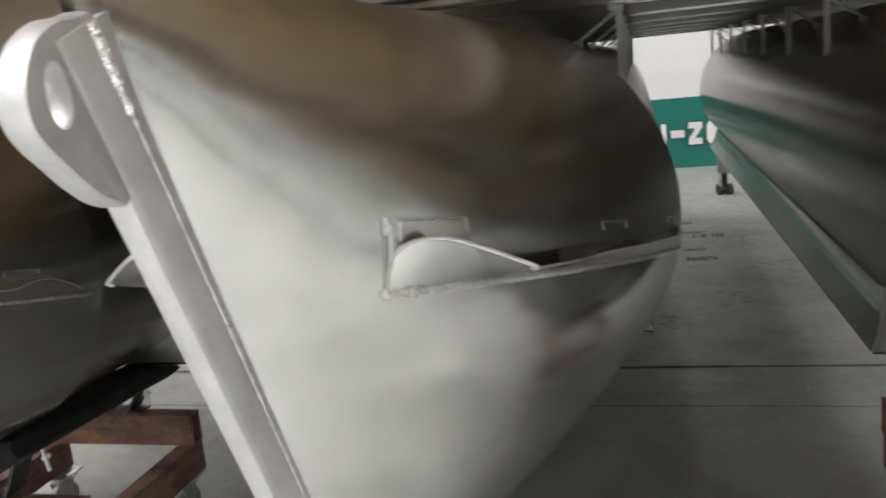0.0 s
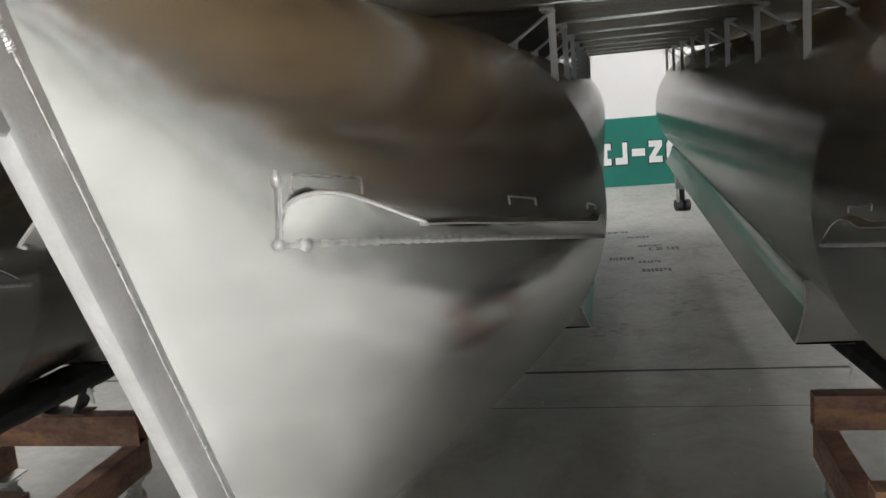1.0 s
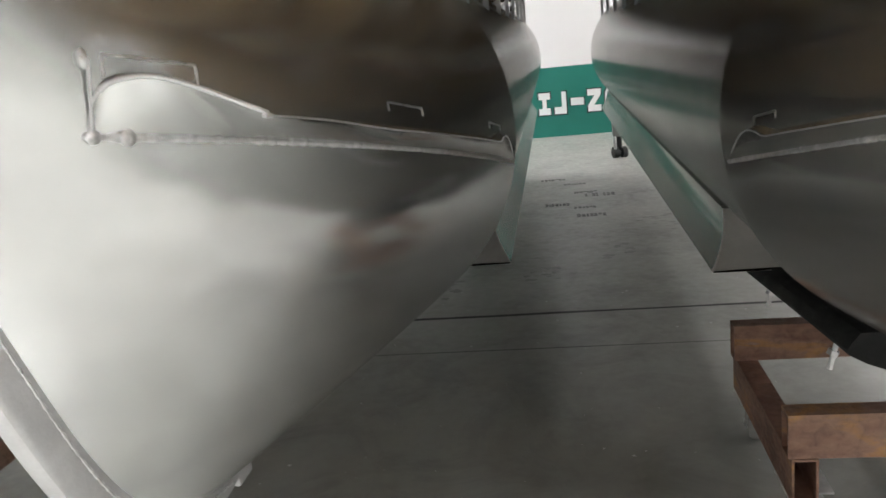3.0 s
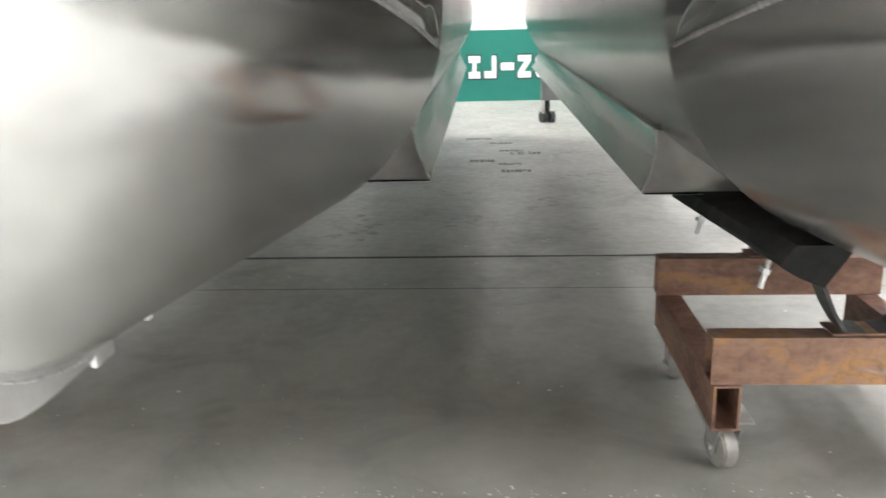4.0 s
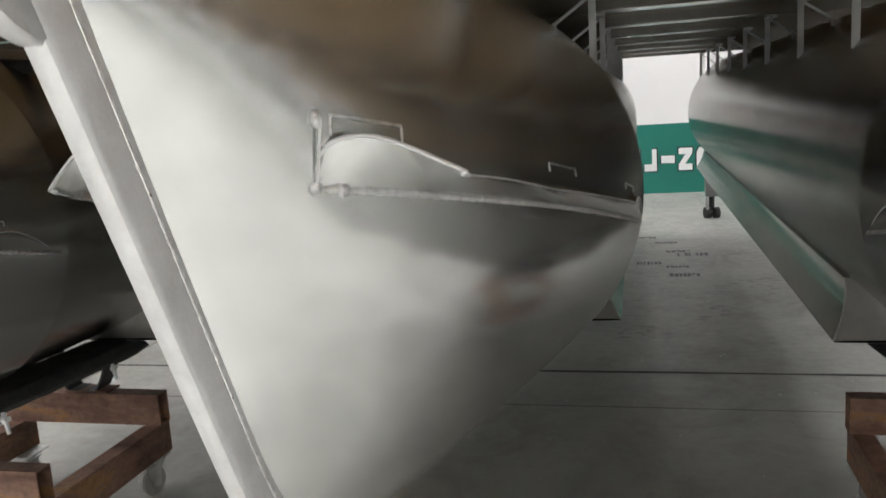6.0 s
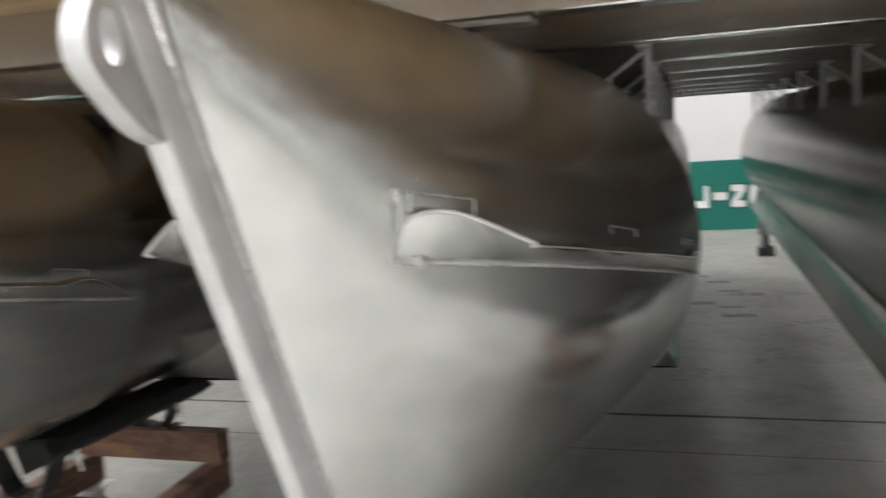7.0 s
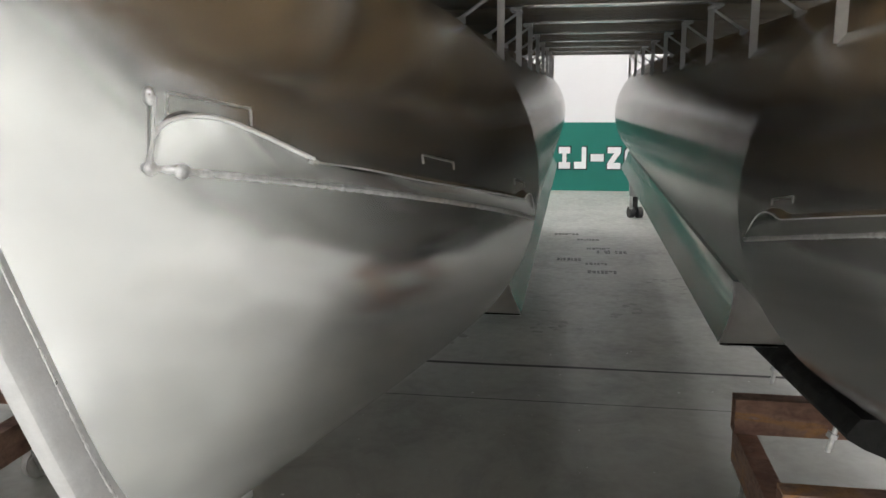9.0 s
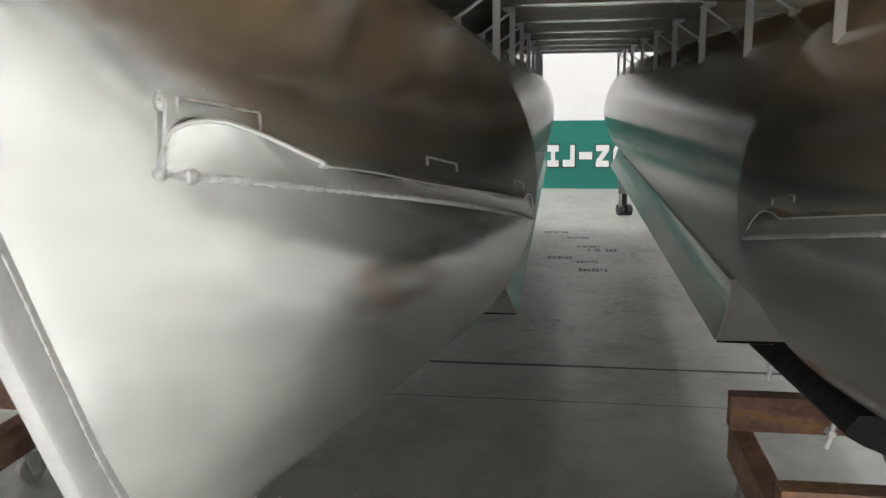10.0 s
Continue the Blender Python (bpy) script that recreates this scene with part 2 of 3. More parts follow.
def ceiling_light(name, label, mat):
    ob = new(name)
    tagged(ob, label, "ceiling light", "hall lights")
    part("housing", box(bmesh.new(), -0.3, 0.3, -0.95, 0.95, 0.0, 0.08, 0.01), WHITE, ob)
    part("diffuser", box(bmesh.new(), -0.27, 0.27, -0.92, 0.92, -0.02, -0.001), mat, ob)
    return ob


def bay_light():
    """A made-up tray and rim round an added fill lamp."""
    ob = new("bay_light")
    tagged(ob, "white made-up tray round an added fill lamp, out of view", "ceiling light", "bay lights")
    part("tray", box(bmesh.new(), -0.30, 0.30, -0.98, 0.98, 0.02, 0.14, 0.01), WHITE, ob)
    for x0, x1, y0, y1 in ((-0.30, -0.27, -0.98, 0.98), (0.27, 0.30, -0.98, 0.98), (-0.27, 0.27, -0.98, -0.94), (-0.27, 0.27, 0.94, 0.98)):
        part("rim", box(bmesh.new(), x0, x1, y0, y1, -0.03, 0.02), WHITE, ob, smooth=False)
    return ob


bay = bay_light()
bay.matrix_basis = pose(FRONT_FILLS[0][0], FRONT_FILLS[0][1], H - 0.14)
for bx, by in FRONT_FILLS[1:]:
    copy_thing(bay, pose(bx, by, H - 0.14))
first = ceiling_light("ceiling_light", "white ceiling light with a glowing diffuser", LAMP)
first.matrix_basis = pose(LIGHTS[0][0], LIGHTS[0][1], H - 0.08)
for lx, ly in LIGHTS[1:]:
    copy_thing(first, pose(lx, ly, H - 0.08))
second = ceiling_light("ceiling_light", "added fill light with a very bright diffuser, out of view", LAMP_FILL)
second.matrix_basis = pose(FILL_LIGHTS[0][0], FILL_LIGHTS[0][1], H - 0.08)
for lx, ly in FILL_LIGHTS[1:]:
    copy_thing(second, pose(lx, ly, H - 0.08))


# ---- the boat: three aluminium tubes under a deck ----
ZC, R, NOSE_END, TUBE_END = 0.803, 0.353, 1.04, 5.30
MAIN_X, LEFT_X, RIGHT_X, STAGGER = 0.015, -1.03, 1.037, -0.168
BULGE, VEE, VEE_TUBE = 0.446, 0.34, 0.03
BEAM_Z = 1.172


def stem(z):
    """Where the raked stem of a nose cone lies at height z."""
    y = 0.457 * (1.072 - z)
    u = z - 0.42
    if u < 0.28:
        y += 0.011 * (1 / u - 1 / 0.28 + (u - 0.28) / 0.28 ** 2)
    return min(y, NOSE_END - 0.05)


def half(y, z):
    """Half the breadth of a nose cone."""
    low = max((ZC - z) / R, 0.0) ** 2
    t = (y - stem(z)) / (NOSE_END - stem(z))
    t = min(max(t, 0.0), 1.0)
    w = math.sqrt(max(R * R - (z - ZC) ** 2, 0.0)) * (1 - (VEE - 0.33 * t) * low)
    k = BULGE + 0.8 * low
    return w * t * (1 + k) / (t + k)


def hull_nose():
    bm = bmesh.new()
    n, m = 72, 48
    for side in (-1, 1):
        rows = []
        for i in range(m + 1):
            t = (i / m) ** 1.7
            row = []
            for j in range(n + 1):
                a = math.pi * j / n
                z = ZC - (R - 0.001) * math.cos(a)
                y = stem(z) + t * (NOSE_END - stem(z))
                row.append((side * (half(y, z) + 0.004), y, z))
            rows.append(row)
        grid(bm, rows)
    bmesh.ops.remove_doubles(bm, verts=bm.verts, dist=0.0005)
    return bm


def hull_tube():
    bm = bmesh.new()
    n, k = 72, 24
    r = R - 0.003
    rows = []
    for i in range(k + 1):
        y = NOSE_END - 0.012 + (TUBE_END - NOSE_END) * i / k
        row = []
        for j in range(n):
            a = 2 * math.pi * j / n
            low = max(math.cos(a), 0.0) ** 2
            row.append((r * math.sin(a) * (1 - VEE_TUBE * low), y, ZC - r * math.cos(a)))
        rows.append(row)
    vs = grid(bm, rows, True)
    bm.faces.new(list(reversed(vs[-1])))
    return bm


def stem_normal(z):
    dy = (stem(z + 0.002) - stem(z - 0.002)) / 0.004
    v = Vector((0, -1, dy)).normalized()
    return v


def keel_plate():
    zs = [0.459 + (1.125 - 0.459) * (1 - i / 70) ** 1.7 for i in range(71)]
    out, inn = [], []
    for i, z in enumerate(zs):
        nrm = stem_normal(z)
        d = 0.036 * min(1.0, (70 - i) / 12 + 0.05)
        out.append((stem(z) + nrm.y * d, z + nrm.z * d))
        inn.append((stem(z) - nrm.y * 0.02, z - nrm.z * 0.012))
    bm = bmesh.new()
    rows = []
    for (yo, zo), (yi, zi) in zip(out, inn):
        yf, zf = yo + (yi - yo) * 0.12, zo + (zi - zo) * 0.12
        ym, zm = yo + (yi - yo) * 0.03, zo + (zi - zo) * 0.03
        rows.append([(0.011, yi, zi), (0.011, yf, zf), (0.008, ym, zm), (0.003, yo, zo), (-0.003, yo, zo), (-0.008, ym, zm), (-0.011, yf, zf), (-0.011, yi, zi)])
    vs = grid(bm, rows, True)
    bm.faces.new(vs[0])
    bm.faces.new(list(reversed(vs[-1])))
    return bm


def tow_eye():
    """A rounded plate with an oval hole, on the front of the stem."""
    n = 48
    pts = [(-0.014, 1.122), (-0.036, 1.125), (-0.056, 1.121), (-0.072, 1.110), (-0.082, 1.094), (-0.084, 1.074), (-0.076, 1.060), (-0.062, 1.047), (-0.047, 1.034), (-0.032, 1.0245), (-0.012, 1.0215), (-0.002, 1.045)]
    smooth_pts = []
    for i in range(n):
        s = i / n * len(pts)
        k, f = int(s), s - int(s)
        p = [Vector(pts[(k + o) % len(pts)]) for o in (-1, 0, 1, 2)]
        q = 0.5 * ((2 * p[1]) + (p[2] - p[0]) * f + (2 * p[0] - 5 * p[1] + 4 * p[2] - p[3]) * f * f + (3 * p[1] - p[0] - 3 * p[2] + p[3]) * f ** 3)
        smooth_pts.append(q)
    c = Vector((-0.059, 1.085))
    bm = bmesh.new()
    rows = []
    order = [(0.006, 1.0), (0.009, 0.95), (0.009, None), (-0.009, None), (-0.009, 0.95), (-0.006, 1.0)]
    for x, k in order + order[:1]:
        row = []
        for q in smooth_pts:
            d = q - c
            if k is None:
                a = math.atan2(d.y, d.x)
                h = Vector((0.0095 * math.cos(a), 0.0175 * math.sin(a)))
                row.append((x, c.x + h.x, c.y + h.y))
            else:
                row.append((x, c.x + d.x * k, c.y + d.y * k))
        rows.append(row)
    grid(bm, rows, True)
    bmesh.ops.remove_doubles(bm, verts=bm.verts, dist=0.0002)
    return bm


RAIL_Y = 0.170


def rail_foot(y, side):
    z = 0.911 - 0.196 * (y - RAIL_Y)
    return Vector((side * (half(y, z) + 0.004), y, z))


LIP = ((0.0, 0.0), (0.015, 0.014), (0.04, 0.024), (0.08, 0.031), (0.13, 0.0355), (0.2, 0.0385), (0.3, 0.0395), (0.4, 0.0375), (0.5, 0.033), (0.6, 0.027), (0.7, 0.0205), (0.85, 0.010), (1.0, 0.0))


def rail_lip(y, side):
    """The free edge of a spray rail over the foot at y: an arched lip in front, then a line close to the hull."""
    u = (y - RAIL_Y) / 0.170
    if u < 1.0:
        end = Vector((side * 0.209, 0.238, 0.911))
        return rail_foot(RAIL_Y, side).lerp(end, u) + Vector((0, 0, float(np.interp(u, [p[0] for p in LIP], [p[1] for p in LIP]))))
    k = (y - RAIL_Y - 0.170) / 0.67
    ly = 0.238 + 0.747 * k
    near = min(1.0, (ly - 0.238) / 0.26)
    near = near * near * (3 - 2 * near)
    z = 0.911 - 0.196 * (ly - RAIL_Y) + 0.013 + 0.012 * min(k, 1.0)
    stand = 0.063 - 0.046 * near - 0.004 * k
    if y > 0.885:
        e = min(1.0, (y - 0.885) / 0.127)
        z += 0.015 * math.sin(math.pi * e) - 0.014 * e * e
        stand *= 1 - 0.7 * e
    return Vector((side * (half(ly, z) + 0.004 + stand), ly, z))


def spray_rail(side):
    bm = bmesh.new()
    ys = [RAIL_Y + (1.012 - RAIL_Y) * (i / 100) ** 2 for i in range(101)]
    outer, inner = [], []
    for y in ys:
        b, t = rail_foot(y, side), rail_lip(y, side)
        row = []
        for k in range(7):
            u = k / 6
            p = b.lerp(t, u)
            p.x += side * 0.002 * math.sin(math.pi * u)
            row.append(p)
        outer.append(row)
        inner.append([p + Vector((-side * 0.0035, 0.001, 0.001)) for p in row])
    a = grid(bm, outer)
    b = grid(bm, inner)
    edge = lambda g: [r[0] for r in g] + [v for v in g[-1][1:]] + [r[-1] for r in reversed(g[:-1])] + [v for v in reversed(g[0][1:-1])]
    ea, eb = edge(a), edge(b)
    for i in range(len(ea)):
        j = (i + 1) % len(ea)
        bm.faces.new((ea[i], ea[j], eb[j], eb[i]))
    return bm


def rail_shelf(side):
    """The flat closing plate behind the lip."""
    bm = bmesh.new()
    rows = []
    for i in range(40):
        y = 0.37 + (1.008 - 0.37) * i / 39
        lip = rail_lip(y, side)
        zi = lip.z + 0.012
        w = min(1.0, max(0.02, (y - 0.36) / 0.16))
        w = w * w * (3 - 2 * w)
        edge, root = Vector((lip.x - side * 0.002, lip.y, lip.z - 0.003)), Vector((side * (half(lip.y, zi) - 0.002), lip.y, zi))
        rows.append([edge, edge.lerp(root, w)])
    grid(bm, rows)
    return bm


def tube_half(z):
    low = max((ZC - z) / R, 0.0)
    return math.sqrt(max(R * R - (z - ZC) ** 2, 0.0)) * (1 - VEE_TUBE * low * low)


STRAKE_Y, STRAKE_LOW, STRAKE_TOP = 1.432, 0.455, 0.558


def strake_edge(h):
    """The flared outer line of a strake, h from its foot to where it meets the tube, with the raked front end."""
    z = STRAKE_LOW + (STRAKE_TOP - STRAKE_LOW) * h
    return Vector((0.256 + 0.044 * (1 - h) ** 1.7, STRAKE_Y + 0.113 * h, z))


def lifting_strake(side):
    """A folded plate low on the tube: a flared side with a pressed line, and a flat bottom."""
    bm = bmesh.new()
    ye = TUBE_END - 0.03
    rows = []
    for k in range(13):
        row = [(side * 0.247, STRAKE_Y + 0.113 + (ye - STRAKE_Y - 0.113) * k / 12, STRAKE_TOP + 0.004)]
        for i in range(13):
            h = 1 - i / 12
            e = strake_edge(h)
            y = e.y + (ye - e.y) * k / 12
            press = 0.0012 if i == 6 else 0.0
            row.append((side * (e.x + 0.004 - press), y, e.z))
        y = STRAKE_Y + (ye - STRAKE_Y) * k / 12
        row += [(side * 0.301, y, STRAKE_LOW - 0.003), (side * 0.20, y, STRAKE_LOW - 0.004), (side * 0.03, y, STRAKE_LOW - 0.004)]
        rows.append(row)
    vs = grid(bm, rows)
    bm.faces.new(list(reversed(vs[-1])))
    return bm


def strake_cap(side):
    """Concave triangular front cap, raked back towards its apex on the tube."""
    bm = bmesh.new()
    rows = []
    for i in range(17):
        h = i / 16
        e = strake_edge(h)
        xi = min(max(tube_half(e.z) - 0.012, 0.03), e.x - 0.001)
        rows.append([(side * (xi + (e.x + 0.003 - xi) * j / 8), e.y + 0.006 * math.sin(math.pi * j / 8) * (1 - h), e.z) for j in range(9)])
    grid(bm, rows)
    lip = [[(side * x, STRAKE_Y - 0.002 + d, STRAKE_LOW - 0.004) for x in (0.03, 0.12, 0.20, 0.304)] for d in (0.0, 0.006)]
    grid(bm, lip)
    return bm


def strake_weld(side):
    """The thin seam along the cap's outer edge."""
    return bead(bmesh.new(), [(side * (e.x + 0.003), e.y - 0.001, e.z) for e in (strake_edge(i / 40) for i in range(41))], 0.0016, 0.2, 6)


def build_pontoon(boat, x, dy):
    tube = part("pontoon", hull_tube(), ALU_TUBE, boat, "round mill-finish aluminium pontoon tube")
    tube.matrix_basis = pose(x, dy, 0)
    part("nose_cone", hull_nose(), ALU_NOSE, tube, "brushed aluminium nose cone with a raked stem", angle=50)
    part("keel_plate", keel_plate(), ALU_PLATE, tube, "sanded aluminium stem plate")
    part("tow_eye", tow_eye(), ALU_PLATE, tube, "thick rounded tow eye plate with oval hole", angle=50)
    zs = [0.462 + (1.12 - 0.462) * (1 - i / 180) ** 1.5 for i in range(181)]
    for side in (-1, 1):
        part("weld_bead", bead(bmesh.new(), [(side * 0.010, stem(z) - 0.002, z) for z in zs], 0.0022), WELD, tube, "rough stem weld")
        zt = [1.122 - 0.05 * i / 60 for i in range(61)]
        part("weld_bead", bead(bmesh.new(), [(side * 0.010, stem(z) - 0.003, z) for z in zt], 0.0040, 0.18), WELD, tube, "thick weld at the stem head")
        part("spray_rail", spray_rail(side), ALU_NOSE, tube, "bent aluminium spray rail with an arched front lip", angle=40)
        part("rail_shelf", rail_shelf(side), ALU_NOSE, tube, "flat closing plate of the spray rail")
        ys = [RAIL_Y + (1.02 - RAIL_Y) * i / 200 for i in range(201)]
        part("weld_bead", bead(bmesh.new(), [rail_foot(y, side) for y in ys], 0.0031), WELD, tube, "long weld under the spray rail")
        bm = bmesh.new()
        for yy, rr in ((0.172, 0.0065), (0.194, 0.0075)):
            bmesh.ops.create_icosphere(bm, subdivisions=2, radius=rr, matrix=Matrix.Translation(rail_foot(yy, side)) @ Matrix.Diagonal((0.7, 1.3, 0.9, 1)))
        part("weld_blob", bm, WELD, tube, "lumps of weld at the rail's front end")
        # gusset bar and the stitch welds above the rail
        foot = rail_foot(RAIL_Y - 0.001, side)
        head = Vector((side * (half(0.166, 0.966) + 0.006), 0.166, 0.966))
        part("gusset", bead(bmesh.new(), [foot.lerp(head, i / 8) + Vector((side * 0.004, 0, 0)) for i in range(9)], 0.0013, 0.05), ALU_PLATE, tube, "thin upright gusset edge")
        bm = bmesh.new()
        bmesh.ops.create_icosphere(bm, subdivisions=2, radius=0.0052, matrix=Matrix.Translation(head) @ Matrix.Diagonal((0.7, 0.9, 1.5, 1)))
        part("weld_blob", bm, WELD, tube, "lump of weld on the gusset head")
        for ya, yb_, dz, tall in ((0.180, 0.250, 0.043, 0.016), (0.500, 0.580, 0.040, 0.010), (0.84, 0.905, 0.044, 0.009)):
            loop = []
            for f0, f1, z0, z1 in ((0, 0, 0, 1), (0, 1, 1, 1), (1, 1, 1, 0)):
                for i in range(14):
                    f = f0 + (f1 - f0) * i / 14
                    y = ya + (yb_ - ya) * f
                    z = rail_foot(y, side).z + dz + tall * (z0 + (z1 - z0) * i / 14)
                    loop.append((side * (half(y, z) + 0.004), y, z))
            part("stitch_weld", bead(bmesh.new(), loop, 0.0013), ALU_DULL if ya > 0.3 else WELD, tube)
        part("lifting_strake", lifting_strake(side), ALU_TUBE, tube, "bright folded lifting strake along the tube", angle=30)
        part("strake_cap", strake_cap(side), ALU_CAP, tube, "dull triangular front cap of the strake")
        part("weld_bead", strake_weld(side), WELD, tube, "thin seam on the strake's front edge")
        ys = [RAIL_Y + (1.012 - RAIL_Y) * (i / 120) ** 2 for i in range(121)]
        lips = [rail_lip(y, side) for y in ys]
        part("rail_edge", bead(bmesh.new(), [p for p in lips if p.y < 0.250], 0.0021, 0.02, 6), ALU_PLATE, tube, "bright sanded edge of the rail lip")
        part("rail_edge", bead(bmesh.new(), [p for p in lips if p.y >= 0.245], 0.0009, 0.02, 6), ALU_PLATE, tube, "thin folded top edge of the rail")
    # small bracket and nub under the keel
    bm = box(bmesh.new(), -0.004, 0.005, 0.500, 0.545, 0.436, 0.464, 0.003)
    part("keel_bracket", bm, ALU_PLATE, tube, "small bent keel lug")
    bm = bmesh.new()
    bmesh.ops.create_icosphere(bm, subdivisions=2, radius=0.008, matrix=Matrix.Translation((0.004, 0.637, 0.447)))
    part("weld_blob", bm, WELD, tube)
    return tube


boat = new("pontoon_boat")
tagged(boat, "unfinished aluminium boat hull on three welded pontoons", "boat")
boat.matrix_basis = Matrix.Translation((0.5, 1.2, 0)) @ pose(0, 0, 0, 0, 0, 0.35) @ Matrix.Translation((-0.5, -1.2, 0))
pontoons = [build_pontoon(boat, MAIN_X, 0.0)]
for x in (LEFT_X, RIGHT_X):
    src = pontoons[0]
    dup = src.copy()
    scene.collection.objects.link(dup)
    dup.parent = boat
    dup.matrix_basis = pose(x, STAGGER, 0)
    for c in src.children:
        k = c.copy()
        scene.collection.objects.link(k)
        k.parent = dup
    pontoons.append(dup)

BEAMS = [0.66 + 0.55 * k for k in range(9)]
DECK_W = 1.45


def crossmember(bm, y):
    """A lipped channel with its open side aft."""
    sec = [(0.045, 0.0), (0.004, 0.0), (0.001, 0.0012), (0.0, 0.004), (0.0, 0.088), (0.045, 0.088), (0.045, 0.083), (0.004, 0.083), (0.004, 0.004), (0.045, 0.004)]
    rows = [[(x, y + a, BEAM_Z + b) for a, b in sec] for x in (-DECK_W, -0.5, 0.5, DECK_W)]
    vs = grid(bm, rows, True)
    bm.faces.new(vs[0])
    bm.faces.new(list(reversed(vs[-1])))
    return bm


beam = part("crossmember", crossmember(bmesh.new(), 0.0), ALU_BEAM, boat, "extruded aluminium deck crossmember", smooth=False)
beam.matrix_basis = pose(0, BEAMS[0], 0)
for y in BEAMS[1:]:
    b = beam.copy()
    scene.collection.objects.link(b)
    b.matrix_basis = pose(0, y, 0)


def saddle(bm, side):
    """An upright angle with a bolted head plate and a slanting brace."""
    x = side * 0.265
    box(bm, x - 0.003, x + 0.003, 0.0, 0.014, 1.028, BEAM_Z - 0.001)
    box(bm, x - 0.008, x + 0.007, -0.004, -0.0005, 1.024, BEAM_Z - 0.007)
    box(bm, x - side * 0.006 - 0.014, x - side * 0.006 + 0.014, -0.07, 0.018, BEAM_Z - 0.006, BEAM_Z - 0.0015)
    for by in (-0.045, -0.02):
        rod(bm, (x - side * 0.006, by, BEAM_Z - 0.011), (x - side * 0.006, by, BEAM_Z - 0.005), 0.005, 6)
    a, b = Vector((x - side * 0.085, 0.008, 1.110)), Vector((x - side * 0.008, 0.008, BEAM_Z - 0.009))
    rod(bm, a, b, 0.0038, 8)
    box(bm, a.x - 0.010, a.x + 0.010, 0.0, 0.018, 1.100, 1.112)
    return bm


tab_mesh = {}
for tube, x, dy in zip(pontoons, (MAIN_X, LEFT_X, RIGHT_X), (0.0, STAGGER, STAGGER)):
    for y in BEAMS:
        if y - dy < (0.80 if x > 0.5 else 0.95):
            continue
        for side in (-1, 1):
            if side not in tab_mesh:
                ob = part("saddle_bracket", saddle(bmesh.new(), side), ALU_PLATE, boat, "upright aluminium saddle bracket", smooth=False)
                tab_mesh[side] = ob
            else:
                ob = tab_mesh[side].copy()
                scene.collection.objects.link(ob)
            ob.matrix_basis = pose(x, y + 0.095, 0)
for tube_x in (LEFT_X, MAIN_X, RIGHT_X):
    bm = box(bmesh.new(), tube_x - 0.14, tube_x + 0.14, 0.64, 0.70, BEAM_Z - 0.012, BEAM_Z - 0.003, 0.002)
    box(bm, tube_x - 0.008, tube_x + 0.008, 0.655, 0.695, BEAM_Z - 0.05, BEAM_Z - 0.012, 0.002)
    part("front_bracket", bm, ALU_PLATE, boat, "flat aluminium bracket under the first beam", smooth=False)
# deck front drawn forward to block lamps and mirror brown in the noses
part("deck", box(bmesh.new(), -DECK_W, DECK_W, -0.02, 5.45, BEAM_Z + 0.089, BEAM_Z + 0.107, 0.002), PLY, boat, "brown plywood deck sheet")
part("deck_nosing", box(bmesh.new(), -DECK_W, DECK_W, -0.045, -0.021, BEAM_Z + 0.080, BEAM_Z + 0.118, 0.004), ALU_BEAM, boat, "aluminium nosing along the deck front")
for side in (-1, 1):
    part("deck_edge", box(bmesh.new(), side * DECK_W - (0.0 if side > 0 else 0.04), side * DECK_W + (0.04 if side > 0 else 0.0), -0.04, 5.45, BEAM_Z - 0.005, BEAM_Z + 0.11, 0.004), ALU_BEAM, boat, "aluminium deck side rail")


# ---- trolleys ----
def wheel(ob, x, y, turn):
    bm = bmesh.new()
    a = Vector((math.cos(turn), math.sin(turn), 0))
    c = Vector((x, y, 0.038))
    for r, w in ((0.038, 0.010), (0.035, 0.014), (0.012, 0.019)):
        rod(bm, c - a * w, c + a * w, r, 28)
    w = part("wheel", bm, WHEEL, ob, "scuffed grey caster wheel")
    bm = bmesh.new()
    box(bm, x - 0.042, x + 0.042, y - 0.042, y + 0.042, 0.1005, 0.1055, 0.002)
    rod(bm, (x, y, 0.086), (x, y, 0.101), 0.026, 20)
    b = Vector((-a.y, a.x, 0))
    for s in (-1, 1):
        p = c + a * 0.021 * s
        rows = []
        for off in (-0.002, 0.002):
            q = p + a * off
            rows.append([q + b * 0.010 - Vector((0, 0, 0.012)), q - b * 0.010 - Vector((0, 0, 0.012)), q - b * 0.030 + Vector((0, 0, 0.048)), q + b * 0.020 + Vector((0, 0, 0.048))])
        vs = grid(bm, rows, True)
        bm.faces.new(vs[0])
        bm.faces.new(list(reversed(vs[1])))
        rod(bm, c, p + a * 0.007 * s, 0.008, 8)
    box(bm, x - 0.028, x + 0.028, y - 0.028, y + 0.028, 0.083, 0.088, 0.002)
    part("caster_fork", bm, ZINC, ob, "zinc caster fork and plate")


